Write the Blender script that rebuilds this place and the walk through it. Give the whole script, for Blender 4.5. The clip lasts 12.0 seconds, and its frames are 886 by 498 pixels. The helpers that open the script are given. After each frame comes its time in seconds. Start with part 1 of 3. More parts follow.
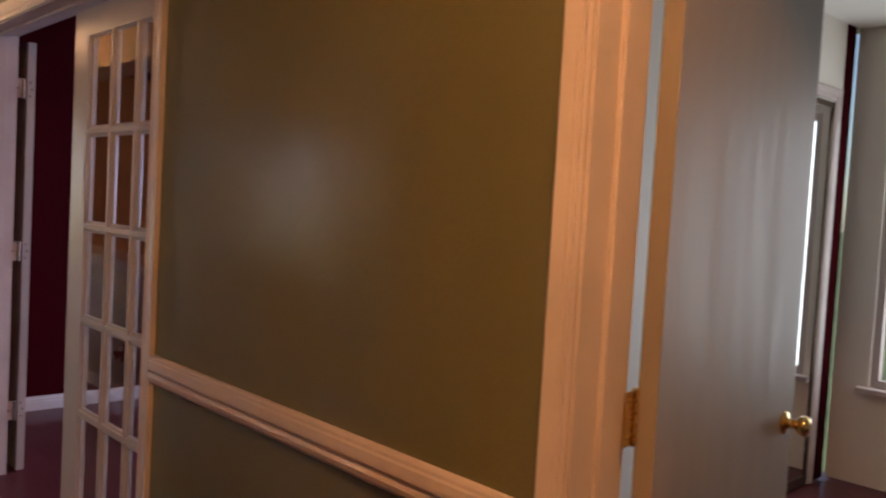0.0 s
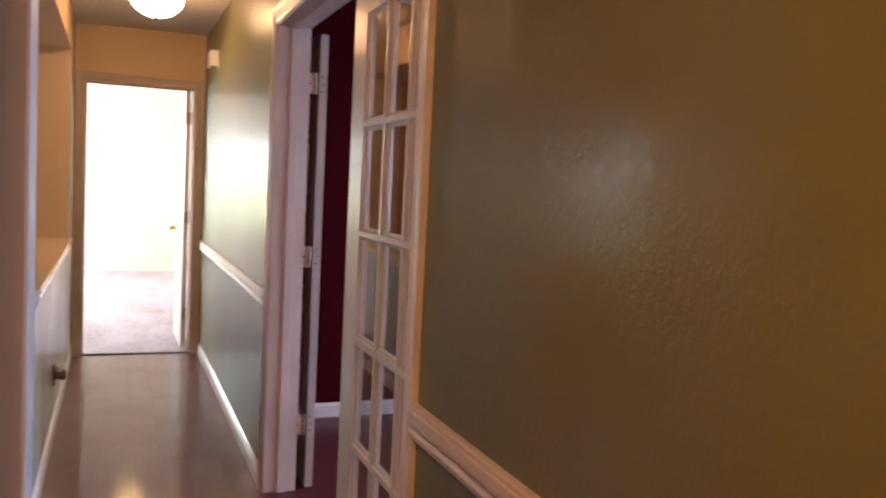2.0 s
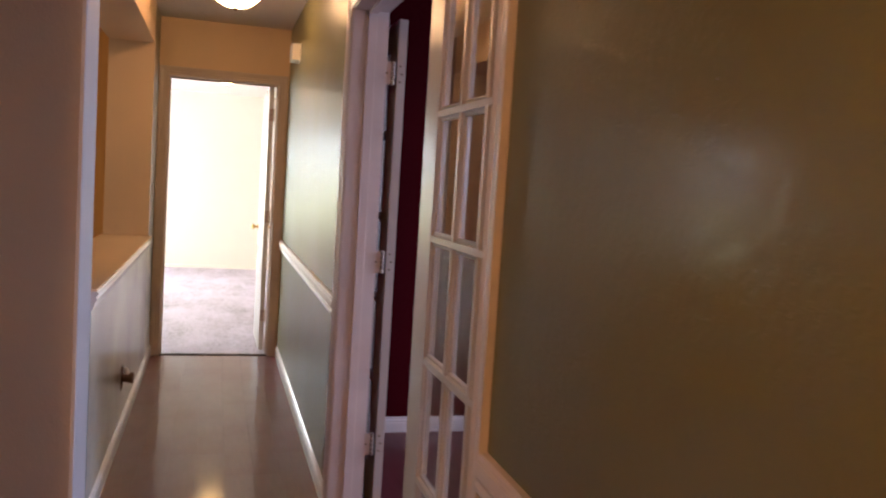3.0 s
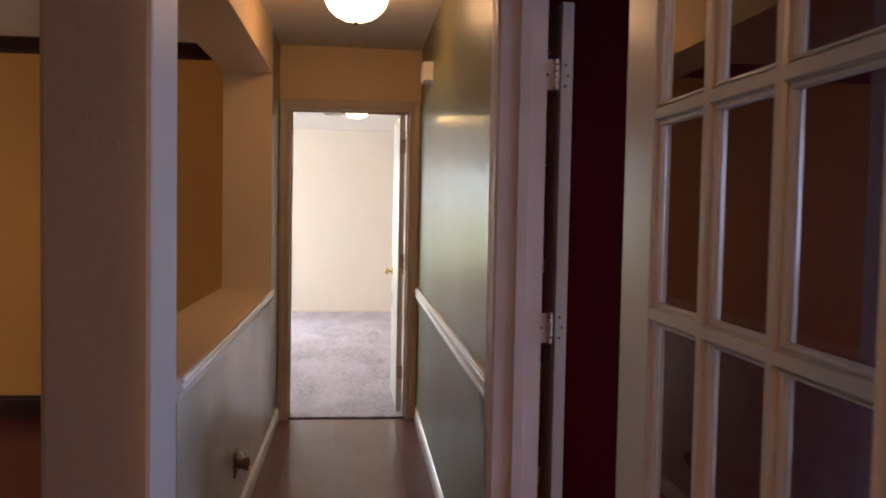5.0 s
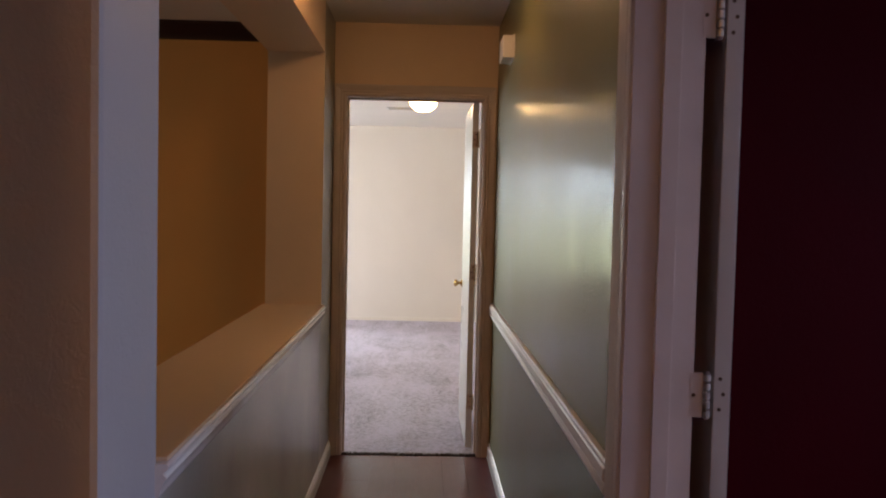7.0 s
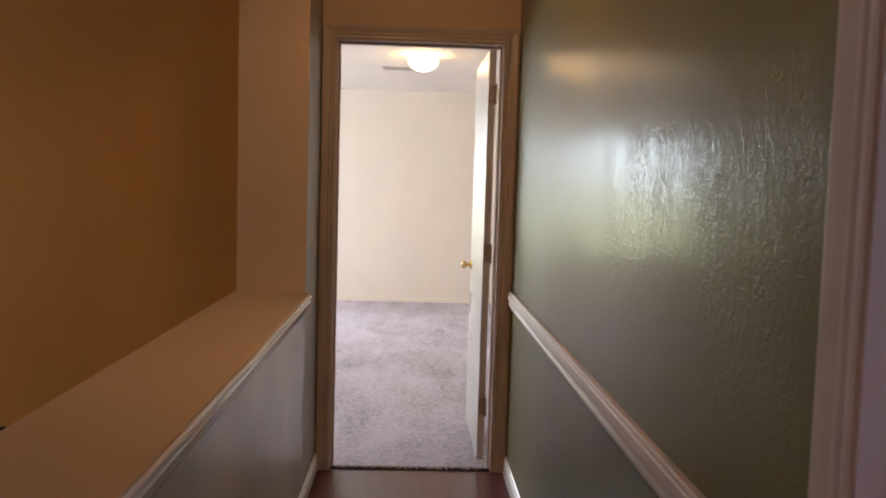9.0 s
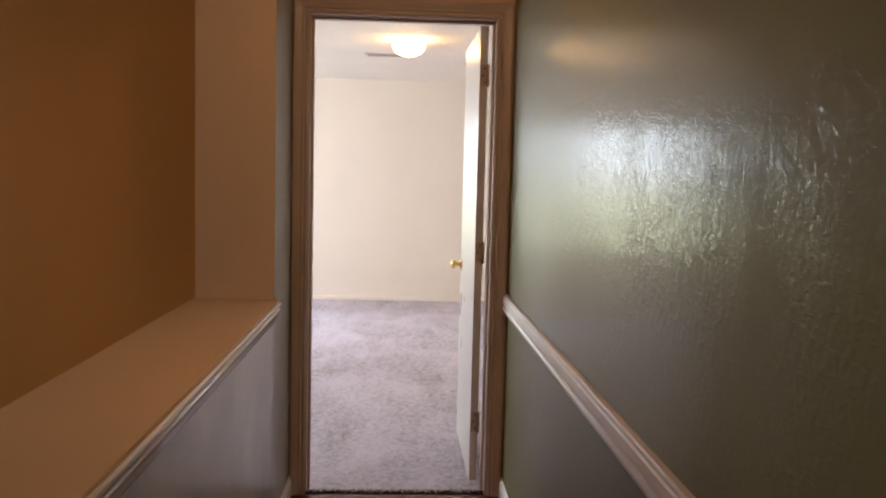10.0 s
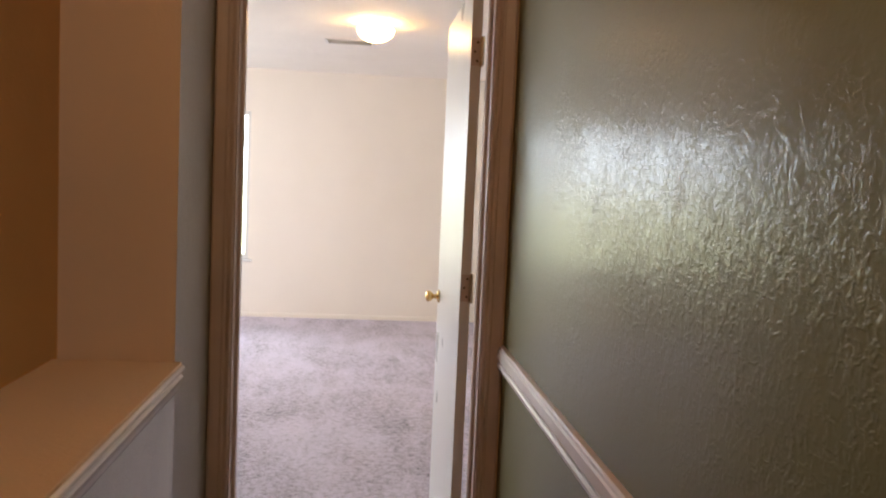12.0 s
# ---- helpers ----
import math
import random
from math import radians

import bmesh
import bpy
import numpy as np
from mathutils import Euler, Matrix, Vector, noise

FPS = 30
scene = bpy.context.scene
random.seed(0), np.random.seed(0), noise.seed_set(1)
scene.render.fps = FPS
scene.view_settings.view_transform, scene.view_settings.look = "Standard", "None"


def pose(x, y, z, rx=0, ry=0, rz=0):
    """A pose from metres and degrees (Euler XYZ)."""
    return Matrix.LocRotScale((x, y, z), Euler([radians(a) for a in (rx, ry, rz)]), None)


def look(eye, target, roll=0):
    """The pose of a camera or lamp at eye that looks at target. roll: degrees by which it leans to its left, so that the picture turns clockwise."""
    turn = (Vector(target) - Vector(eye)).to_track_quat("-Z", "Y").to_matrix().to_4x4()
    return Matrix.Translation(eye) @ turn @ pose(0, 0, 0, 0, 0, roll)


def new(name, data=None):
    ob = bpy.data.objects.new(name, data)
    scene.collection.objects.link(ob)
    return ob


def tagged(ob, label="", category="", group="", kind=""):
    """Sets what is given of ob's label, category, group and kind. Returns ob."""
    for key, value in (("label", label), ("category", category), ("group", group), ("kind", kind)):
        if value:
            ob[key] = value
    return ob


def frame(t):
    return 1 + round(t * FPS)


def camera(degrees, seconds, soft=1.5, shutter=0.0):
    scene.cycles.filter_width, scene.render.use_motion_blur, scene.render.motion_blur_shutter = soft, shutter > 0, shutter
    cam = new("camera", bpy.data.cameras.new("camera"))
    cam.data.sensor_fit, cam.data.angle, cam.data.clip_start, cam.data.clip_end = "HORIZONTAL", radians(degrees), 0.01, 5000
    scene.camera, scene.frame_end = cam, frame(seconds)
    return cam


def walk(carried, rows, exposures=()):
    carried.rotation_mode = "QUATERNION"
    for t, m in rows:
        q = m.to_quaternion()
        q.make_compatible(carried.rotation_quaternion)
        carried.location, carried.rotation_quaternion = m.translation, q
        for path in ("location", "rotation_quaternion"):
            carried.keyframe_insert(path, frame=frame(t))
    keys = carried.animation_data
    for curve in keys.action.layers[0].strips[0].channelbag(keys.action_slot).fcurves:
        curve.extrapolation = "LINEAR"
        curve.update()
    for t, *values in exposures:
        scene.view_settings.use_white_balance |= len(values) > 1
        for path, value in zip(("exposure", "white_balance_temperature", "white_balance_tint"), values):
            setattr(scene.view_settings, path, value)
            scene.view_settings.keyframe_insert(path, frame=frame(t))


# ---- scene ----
cam = camera(56.0, 12.0, soft=2.0, shutter=0.5)
PATH = [
    (0, (0.49, 0.182, 1.363), (-0.977, 1.537, 1.262), 3.2),
    (0.5, (0.386, 0.228, 1.352), (-1.178, 1.471, 1.25), 2.8),
    (1, (0.208, 0.327, 1.372), (-1.468, 1.411, 1.245), 2.3),
    (1.5, (0.06, 0.408, 1.368), (-1.686, 1.372, 1.222), 1.5),
    (2, (-0.08, 0.554, 1.377), (-1.933, 1.29, 1.231), 2.8),
    (2.5, (-0.21, 0.659, 1.381), (-2.112, 1.26, 1.237), 3.0),
    (3, (-0.398, 0.701, 1.37), (-2.321, 1.231, 1.218), 3.6),
    (3.5, (-0.629, 0.715, 1.399), (-2.586, 1.111, 1.289), 1.5),
    (5.5, (-1.459, 0.782, 1.391), (-3.447, 0.96, 1.276), 1.0),
    (6, (-1.677, 0.745, 1.404), (-3.664, 0.907, 1.25), 0.2),
    (6.5, (-1.852, 0.759, 1.39), (-3.842, 0.887, 1.24), 0.7),
    (7, (-2.04, 0.781, 1.404), (-4.037, 0.832, 1.312), 1.3),
    (9, (-2.826, 0.707, 1.373), (-4.818, 0.784, 1.221), 1.7),
    (9.5, (-3.018, 0.732, 1.388), (-5.012, 0.778, 1.245), 1.2),
    (10, (-3.231, 0.729, 1.363), (-5.221, 0.833, 1.198), 1.4),
    (10.5, (-3.522, 0.688, 1.39), (-5.513, 0.829, 1.276), 1.6),
    (11, (-3.733, 0.695, 1.368), (-5.718, 0.884, 1.222), 1.4),
    (11.5, (-3.971, 0.726, 1.39), (-5.961, 0.888, 1.273), 1.4),
    (12, (-4.159, 0.736, 1.381), (-6.144, 0.927, 1.23), 2.5),
]
EXPOSURES = [(0, 0.35, 6500, 12), (0.5, 0.55, 6250, 5), (1, 1.12, 6250, 2), (1.5, 0.8, 6300, 7), (2, 0.9, 6300, 8), (2.7, 0.78, 6300, 8), (3.1, 0.52, 6300, 8), (3.5, 0.2, 6300, 6),
             (5.5, -0.12, 6250, 8), (6.5, -0.02, 6200, 9), (7, -0.52, 6200, 9), (9, -0.3, 6250, 10), (10, -0.26, 6250, 11), (12, -0.3, 6250, 12)]
walk(cam, [(t, look(eye, target, roll)) for t, eye, target, roll in PATH], EXPOSURES)

# ---- world, sun and large lights ----
world = bpy.data.worlds.new("sky")
scene.world = world
world.use_nodes = True
wn = world.node_tree.nodes
sky = wn.new("ShaderNodeTexSky")
sky.sky_type, sky.sun_disc = "NISHITA", False
sky.sun_elevation, sky.sun_rotation = radians(55), radians(90)
wn["Background"].inputs["Strength"].default_value = 0.1
world.node_tree.links.new(sky.outputs[0], wn["Background"].inputs["Color"])
sun = new("sun", bpy.data.lights.new("sun", "SUN"))
sun.data.energy, sun.data.angle, sun.data.color = 3.0, radians(0.5), (1, 0.95, 0.88)
sun.matrix_world = look((30, 0, 43), (0, 0, 0))


def window_light(name, eye, target, w, h, watts, color):
    """Daylight in a window's opening."""
    lamp = new(name, bpy.data.lights.new(name, "AREA"))
    lamp.data.shape, lamp.data.size, lamp.data.size_y = "RECTANGLE", w, h
    lamp.data.energy, lamp.data.color = watts, color
    lamp.matrix_world = look(eye, target)


DAY = (0.86, 0.93, 1.0)
WARM = (1.0, 0.48, 0.18)
HALL_GLOW, FOYER_GLOW, BED_GLOW = 24.0, 118.0, 48.0
window_light("bedroom_daylight", (-10.6, -2.72, 1.35), (-10.6, 0, 1.35), 2.3, 1.45, 122, (1.0, 0.95, 0.93))
window_light("red_room_daylight", (-2.7, 4.66, 1.45), (-2.95, 2.2, -0.9), 1.5, 0.8, 78, (0.6, 0.66, 1.0))
window_light("dining_daylight", (-6.93, -2.4, 1.35), (0, -2.4, 1.35), 0.5, 1.0, 1.7, DAY)
# fill light for the ochre wall and ledge, from an added south window
window_light("dining_fill_light", (-4.6, -4.66, 1.2), (-4.6, 0, 1.2), 1.9, 1.9, 36, (1.0, 0.9, 0.8))
window_light("side_room_daylight", (-0.21, 4.94, 1.27), (-0.21, 0, 1.27), 1.8, 1.4, 22, DAY)


# ---- materials ----
def nodes_of(name):
    m = bpy.data.materials.new(name)
    m.use_nodes = True
    t = m.node_tree
    return m, t, t.nodes["Principled BSDF"]


def node(t, kind, **values):
    n = t.nodes.new(kind)
    for key, v in values.items():
        n.inputs[key].default_value = v
    return n


def coords(t, scale=(1, 1, 1)):
    c = t.nodes.new("ShaderNodeTexCoord")
    mp = node(t, "ShaderNodeMapping", Scale=scale)
    t.links.new(c.outputs["Object"], mp.inputs["Vector"])
    return mp.outputs["Vector"]


def ramp(t, fac, stops, blend="LINEAR"):
    r = t.nodes.new("ShaderNodeValToRGB")
    r.color_ramp.interpolation = blend
    while len(r.color_ramp.elements) < len(stops):
        r.color_ramp.elements.new(0.5)
    for e, (p, c) in zip(r.color_ramp.elements, stops):
        e.position = p
        e.color = (*c, 1) if len(c) == 3 else c
    t.links.new(fac, r.inputs["Fac"])
    return r.outputs["Color"]


def shade(c, k):
    return tuple(min(1, v * k) for v in c)


def paint(name, color, rough=0.5, vary=0.08, grain=0.0006, grain_scale=220.0, spec=0.5, metal=0.0, patch=2.2, stretch=(1, 1, 1)):
    """Paint, plastic or metal: soft patches of tone, fine relief, uneven gloss."""
    m, t, b = nodes_of(name)
    v = coords(t, stretch)
    big = node(t, "ShaderNodeTexNoise", Scale=patch, Detail=5.0)
    fine = node(t, "ShaderNodeTexNoise", Scale=grain_scale, Detail=3.0)
    for n in (big, fine):
        t.links.new(v, n.inputs["Vector"])
    t.links.new(ramp(t, big.outputs["Fac"], [(0.3, shade(color, 1 - vary)), (0.7, shade(color, 1 + vary))]), b.inputs["Base Color"])
    t.links.new(ramp(t, big.outputs["Fac"], [(0.25, (rough * 0.85,) * 3), (0.75, (min(1, rough * 1.15),) * 3)]), b.inputs["Roughness"])
    bump = node(t, "ShaderNodeBump", Strength=0.6, Distance=grain)
    t.links.new(fine.outputs["Fac"], bump.inputs["Height"])
    t.links.new(bump.outputs["Normal"], b.inputs["Normal"])
    b.inputs["Metallic"].default_value, b.inputs["Specular IOR Level"].default_value = metal, spec
    return m


def textured_wall(name, color, rough, depth, vary=0.1, size=58.0, spec=0.5, lacquer=0.0, relief=0.0):
    """Skip-trowelled drywall: upright ridges and blobs under paint. lacquer: a gloss coat over it, in which the ridges (relief) show."""
    m, t, b = nodes_of(name)
    v = coords(t, (1, 1, 0.72))
    warp = node(t, "ShaderNodeTexNoise", Scale=size, Detail=2.5, Roughness=0.55, Distortion=0.6)
    blob = node(t, "ShaderNodeTexNoise", Scale=size * 0.42, Detail=2.0, Distortion=0.4)
    big = node(t, "ShaderNodeTexNoise", Scale=1.6, Detail=6.0)
    fine = node(t, "ShaderNodeTexNoise", Scale=260.0, Detail=2.0)
    where = node(t, "ShaderNodeTexNoise", Scale=5.0, Detail=2.0)
    for n in (warp, blob, big, fine, where):
        t.links.new(v, n.inputs["Vector"])
    t.links.new(ramp(t, big.outputs["Fac"], [(0.3, shade(color, 1 - vary)), (0.7, shade(color, 1 + vary))]), b.inputs["Base Color"])
    t.links.new(ramp(t, big.outputs["Fac"], [(0.3, (rough * 0.85,) * 3), (0.72, (min(1, rough * 1.15),) * 3)]), b.inputs["Roughness"])
    ridge = ramp(t, warp.outputs["Fac"], [(0.4, (0, 0, 0)), (0.5, (1, 1, 1)), (0.63, (0.25, 0.25, 0.25))], "EASE")
    trowel = ramp(t, blob.outputs["Fac"], [(0.47, (0, 0, 0)), (0.55, (1, 1, 1))], "EASE")
    much = ramp(t, where.outputs["Fac"], [(0.3, (0.25, 0.25, 0.25)), (0.7, (1, 1, 1))])

    def math_node(kind, a, c, k=None):
        n = t.nodes.new("ShaderNodeMath")
        n.operation = kind
        t.links.new(a, n.inputs[0])
        if k is None:
            t.links.new(c, n.inputs[1])
        else:
            n.inputs[1].default_value = k
            t.links.new(c, n.inputs[2])
        return n.outputs[0]

    height = math_node("MULTIPLY", math_node("MULTIPLY_ADD", trowel, ridge, 0.7), much)
    height = math_node("MULTIPLY_ADD", fine.outputs["Fac"], height, 0.1)
    bump = node(t, "ShaderNodeBump", Strength=1.0, Distance=depth)
    t.links.new(height, bump.inputs["Height"])
    t.links.new(bump.outputs["Normal"], b.inputs["Normal"])
    b.inputs["Specular IOR Level"].default_value = spec
    if lacquer:
        b.inputs["Coat Weight"].default_value = lacquer
        b.inputs["Coat IOR"].default_value = 1.45
        t.links.new(ramp(t, big.outputs["Fac"], [(0.3, (0.1,) * 3), (0.72, (0.17,) * 3)]), b.inputs["Coat Roughness"])
        proud = node(t, "ShaderNodeBump", Strength=1.0, Distance=relief)
        t.links.new(height, proud.inputs["Height"])
        t.links.new(proud.outputs["Normal"], b.inputs["Coat Normal"])
    return m


def wood_floor(name, dark, light, rough):
    m, t, b = nodes_of(name)
    v = coords(t, (1.2, 14, 14))
    info = t.nodes.new("ShaderNodeObjectInfo")
    add = t.nodes.new("ShaderNodeVectorMath")
    add.operation = "ADD"
    t.links.new(v, add.inputs[0])
    t.links.new(info.outputs["Random"], add.inputs[1])
    grain = node(t, "ShaderNodeTexNoise", Scale=6.0, Detail=6.0, Distortion=0.8)
    t.links.new(add.outputs[0], grain.inputs["Vector"])
    mix = t.nodes.new("ShaderNodeMath")
    mix.operation = "MULTIPLY_ADD"
    mix.inputs[1].default_value = 0.08
    t.links.new(info.outputs["Random"], mix.inputs[0])
    t.links.new(grain.outputs["Fac"], mix.inputs[2])
    t.links.new(ramp(t, mix.outputs[0], [(0.35, dark), (0.95, light)]), b.inputs["Base Color"])
    smear = node(t, "ShaderNodeTexNoise", Scale=3.0, Detail=4.0)
    t.links.new(coords(t), smear.inputs["Vector"])
    t.links.new(ramp(t, smear.outputs["Fac"], [(0.3, (rough * 0.92,) * 3), (0.7, (rough * 1.1,) * 3)]), b.inputs["Roughness"])
    b.inputs["Specular IOR Level"].default_value = 0.3
    b.inputs["Coat Weight"].default_value = 0.3
    b.inputs["Coat IOR"].default_value = 1.45
    b.inputs["Coat Roughness"].default_value = 0.11
    bump = node(t, "ShaderNodeBump", Strength=0.3, Distance=0.0002)
    t.links.new(grain.outputs["Fac"], bump.inputs["Height"])
    t.links.new(bump.outputs["Normal"], b.inputs["Normal"])
    return m


def carpet_pile(name, dark, light):
    """Cut pile: tufts and clumps, with the nap brushed lighter and darker in lanes."""
    m, t, b = nodes_of(name)
    tuft = node(t, "ShaderNodeTexNoise", Scale=95.0, Detail=3.0, Roughness=0.75)
    clump = node(t, "ShaderNodeTexNoise", Scale=30.0, Detail=5.0, Roughness=0.7)
    lane = node(t, "ShaderNodeTexNoise", Scale=2.6, Detail=5.0, Roughness=0.6, Distortion=0.5)
    tread = node(t, "ShaderNodeTexNoise", Scale=1.3, Detail=4.0, Roughness=0.6, Distortion=0.8)
    for n in (tuft, clump, tread):
        t.links.new(coords(t), n.inputs["Vector"])
    t.links.new(coords(t, (0.55, 2.2, 1)), lane.inputs["Vector"])

    def blend(a, c, k):
        n = t.nodes.new("ShaderNodeMix")
        n.inputs["Factor"].default_value = k
        t.links.new(a, n.inputs[2])
        t.links.new(c, n.inputs[3])
        return n.outputs[0]

    pile = blend(tuft.outputs["Fac"], clump.outputs["Fac"], 0.5)
    nap = blend(lane.outputs["Fac"], tread.outputs["Fac"], 0.5)
    t.links.new(ramp(t, blend(pile, nap, 0.36), [(0.39, dark), (0.465, shade(light, 0.66)), (0.55, light)]), b.inputs["Base Color"])
    bump = node(t, "ShaderNodeBump", Strength=1.0, Distance=0.014)
    t.links.new(pile, bump.inputs["Height"])
    t.links.new(bump.outputs["Normal"], b.inputs["Normal"])
    b.inputs["Roughness"].default_value = 0.95
    b.inputs["Specular IOR Level"].default_value = 0.15
    b.inputs["Sheen Weight"].default_value = 0.25
    return m


def glow(name, color, strength):
    m, t, b = nodes_of(name)
    b.inputs["Base Color"].default_value = (0.9, 0.88, 0.82, 1)
    b.inputs["Emission Color"].default_value = (*color, 1)
    b.inputs["Emission Strength"].default_value = strength
    b.inputs["Roughness"].default_value = 0.3
    return m


def clear_glass(name):
    m, t, b = nodes_of(name)
    b.inputs["Transmission Weight"].default_value = 1.0
    b.inputs["Roughness"].default_value = 0.0
    b.inputs["IOR"].default_value = 1.36
    return m


def outdoors(name, strength):
    """Far foliage under a bright sky, out of focus."""
    m, t, b = nodes_of(name)
    t.nodes.remove(b)
    c = t.nodes.new("ShaderNodeTexCoord")
    sep = t.nodes.new("ShaderNodeSeparateXYZ")
    t.links.new(c.outputs["Object"], sep.inputs[0])
    n = node(t, "ShaderNodeTexNoise", Scale=0.9, Detail=4.0)
    t.links.new(c.outputs["Object"], n.inputs["Vector"])
    add = t.nodes.new("ShaderNodeMath")
    add.operation = "MULTIPLY_ADD"
    add.inputs[1].default_value = 1.6
    t.links.new(n.outputs["Fac"], add.inputs[0])
    t.links.new(sep.outputs["Z"], add.inputs[2])
    div = t.nodes.new("ShaderNodeMath")
    div.operation = "DIVIDE"
    div.inputs[1].default_value = 5.0
    t.links.new(add.outputs[0], div.inputs[0])
    col = ramp(t, div.outputs[0], [(0.1, (0.4, 0.42, 0.22)), (0.42, (0.68, 0.71, 0.53)), (0.5, (0.85, 0.92, 0.95)), (0.8, (0.8, 0.92, 1.0))])
    e = node(t, "ShaderNodeEmission", Strength=strength)
    t.links.new(col, e.inputs["Color"])
    t.links.new(e.outputs[0], t.nodes["Material Output"].inputs["Surface"])
    return m


GREEN = textured_wall("olive_green_gloss_paint", (0.154, 0.144, 0.062), 0.5, 0.0003, size=66.0, spec=0.1, lacquer=0.42, relief=0.0005)
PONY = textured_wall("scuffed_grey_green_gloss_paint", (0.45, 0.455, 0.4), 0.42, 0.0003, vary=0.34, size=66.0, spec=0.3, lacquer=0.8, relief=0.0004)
TAN = textured_wall("tan_wall_paint", (0.7, 0.515, 0.34), 0.5, 0.0003, vary=0.05)
OCHRE = textured_wall("ochre_wall_paint", (0.7, 0.345, 0.085), 0.55, 0.0003, vary=0.06)
GREYGREEN = textured_wall("grey_green_wall_paint", (0.27, 0.23, 0.17), 0.4, 0.0004, vary=0.05)
GREY = textured_wall("pale_grey_wall_paint", (0.57, 0.545, 0.55), 0.5, 0.0003, vary=0.05)
MAROON = textured_wall("maroon_wall_paint", (0.04, 0.0012, 0.0035), 0.5, 0.0003, vary=0.1, spec=0.025)
CREAM = textured_wall("cream_wall_paint", (0.82, 0.763, 0.675), 0.6, 0.0003, vary=0.03)
CEIL = textured_wall("ceiling_paint", (0.7, 0.64, 0.55), 0.7, 0.002, vary=0.04, size=60)
WHITE_CEIL = textured_wall("white_ceiling_paint", (0.86, 0.82, 0.76), 0.7, 0.002, vary=0.03, size=60)
# same white trim twice: dimmed, then brightened to paint in bedroom light it catches
TRIM = paint("dimmed_white_gloss_trim", (0.55, 0.46, 0.425), 0.38, 0.09, 0.0006, 60, patch=5.0)
LIT_TRIM = paint("white_trim_lit_copy", (0.84, 0.81, 0.8), 0.12, 0.06, 0.0004, 60, patch=6.0)
LEAFPAINT = paint("ivory_door_paint", (0.42, 0.36, 0.32), 0.32, 0.05, 0.0003, 90)
DOORWHITE = paint("white_door_paint", (0.66, 0.65, 0.63), 0.3, 0.03, 0.0003, 120)
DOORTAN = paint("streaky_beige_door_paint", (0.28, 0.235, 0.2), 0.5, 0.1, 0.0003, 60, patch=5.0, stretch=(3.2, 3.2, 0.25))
DARKTRIM = paint("dark_brown_stained_trim", (0.035, 0.014, 0.009), 0.35, 0.2, 0.0004, 60)
BRASS = paint("polished_brass", (0.83, 0.6, 0.25), 0.16, 0.08, 0.0001, 80, metal=1.0, patch=20)
AGED = paint("aged_brass", (0.5, 0.4, 0.26), 0.35, 0.2, 0.0002, 80, metal=1.0, patch=25)
NICKEL = paint("worn_nickel", (0.4, 0.35, 0.31), 0.42, 0.2, 0.0002, 80, metal=1.0, patch=30)
BRONZE = paint("dark_bronze", (0.09, 0.055, 0.035), 0.4, 0.2, 0.0002, 80, metal=0.7, patch=15)
PLASTIC = paint("white_plastic", (0.74, 0.7, 0.64), 0.4, 0.04, 0.0001, 120)
SLOT = paint("dark_slot", (0.02, 0.018, 0.016), 0.7, 0.1)
PLANK = wood_floor("dark_red_brown_laminate", (0.095, 0.017, 0.02), (0.125, 0.026, 0.03), 0.5)
CARPET = carpet_pile("greige_cut_pile_carpet", (0.12, 0.105, 0.125), (0.59, 0.535, 0.645))
GLASS = clear_glass("window_glass")
MIRROR = paint("mirror_silver", (0.85, 0.87, 0.88), 0.03, 0.01, 0.00001, 10, metal=1.0)
OUTSIDE = outdoors("bright_garden", 15.0)
GROUND = paint("lawn_and_soil", (0.08, 0.1, 0.04), 0.9, 0.3, 0.02, 8)
HALL_BOWL = glow("lit_frosted_hall_glass", (1.0, 0.55, 0.26), HALL_GLOW)
FOYER_BOWL = glow("lit_frosted_foyer_glass", WARM, FOYER_GLOW)
BED_BOWL = glow("lit_frosted_bedroom_glass", (1.0, 0.58, 0.2), BED_GLOW)


# ---- building blocks ----
def link(name, bm, material, parent=None, label="", smooth=False):
    bmesh.ops.recalc_face_normals(bm, faces=bm.faces)
    me = bpy.data.meshes.new(name)
    bm.to_mesh(me)
    bm.free()
    me.materials.append(material)
    if smooth:
        for p in me.polygons:
            p.use_smooth = True
    ob = new(name, me)
    if parent:
        ob.parent = parent
    if label:
        ob["label"] = label
    return ob


def part(name, bm, material, parent, label="", smooth=False):
    return link(name, bm, material, parent, label, smooth)


def structure(name, bm, material, label, category):
    return tagged(link(name, bm, material), label, category, kind="structure")


def thing(name, at, label, category, group=""):
    ob = new(name)
    ob.empty_display_size = 0.1
    ob.matrix_world = at
    return tagged(ob, label, category, group)


def add_box(bm, x0, x1, y0, y1, z0, z1, bevel=0.0):
    vs = [bm.verts.new((x, y, z)) for x in (x0, x1) for y in (y0, y1) for z in (z0, z1)]
    fs = [bm.faces.new([vs[i] for i in f]) for f in ((0, 1, 3, 2), (4, 6, 7, 5), (0, 4, 5, 1), (2, 3, 7, 6), (0, 2, 6, 4), (1, 5, 7, 3))]
    if bevel:
        es = list({e for f in fs for e in f.edges})
        bmesh.ops.bevel(bm, geom=es, offset=bevel, segments=2, affect="EDGES", profile=0.6)
    return bm


def box(*a, bevel=0.0):
    return add_box(bmesh.new(), *a, bevel=bevel)


def boxes(*all_boxes):
    bm = bmesh.new()
    for b in all_boxes:
        add_box(bm, *b)
    return bm


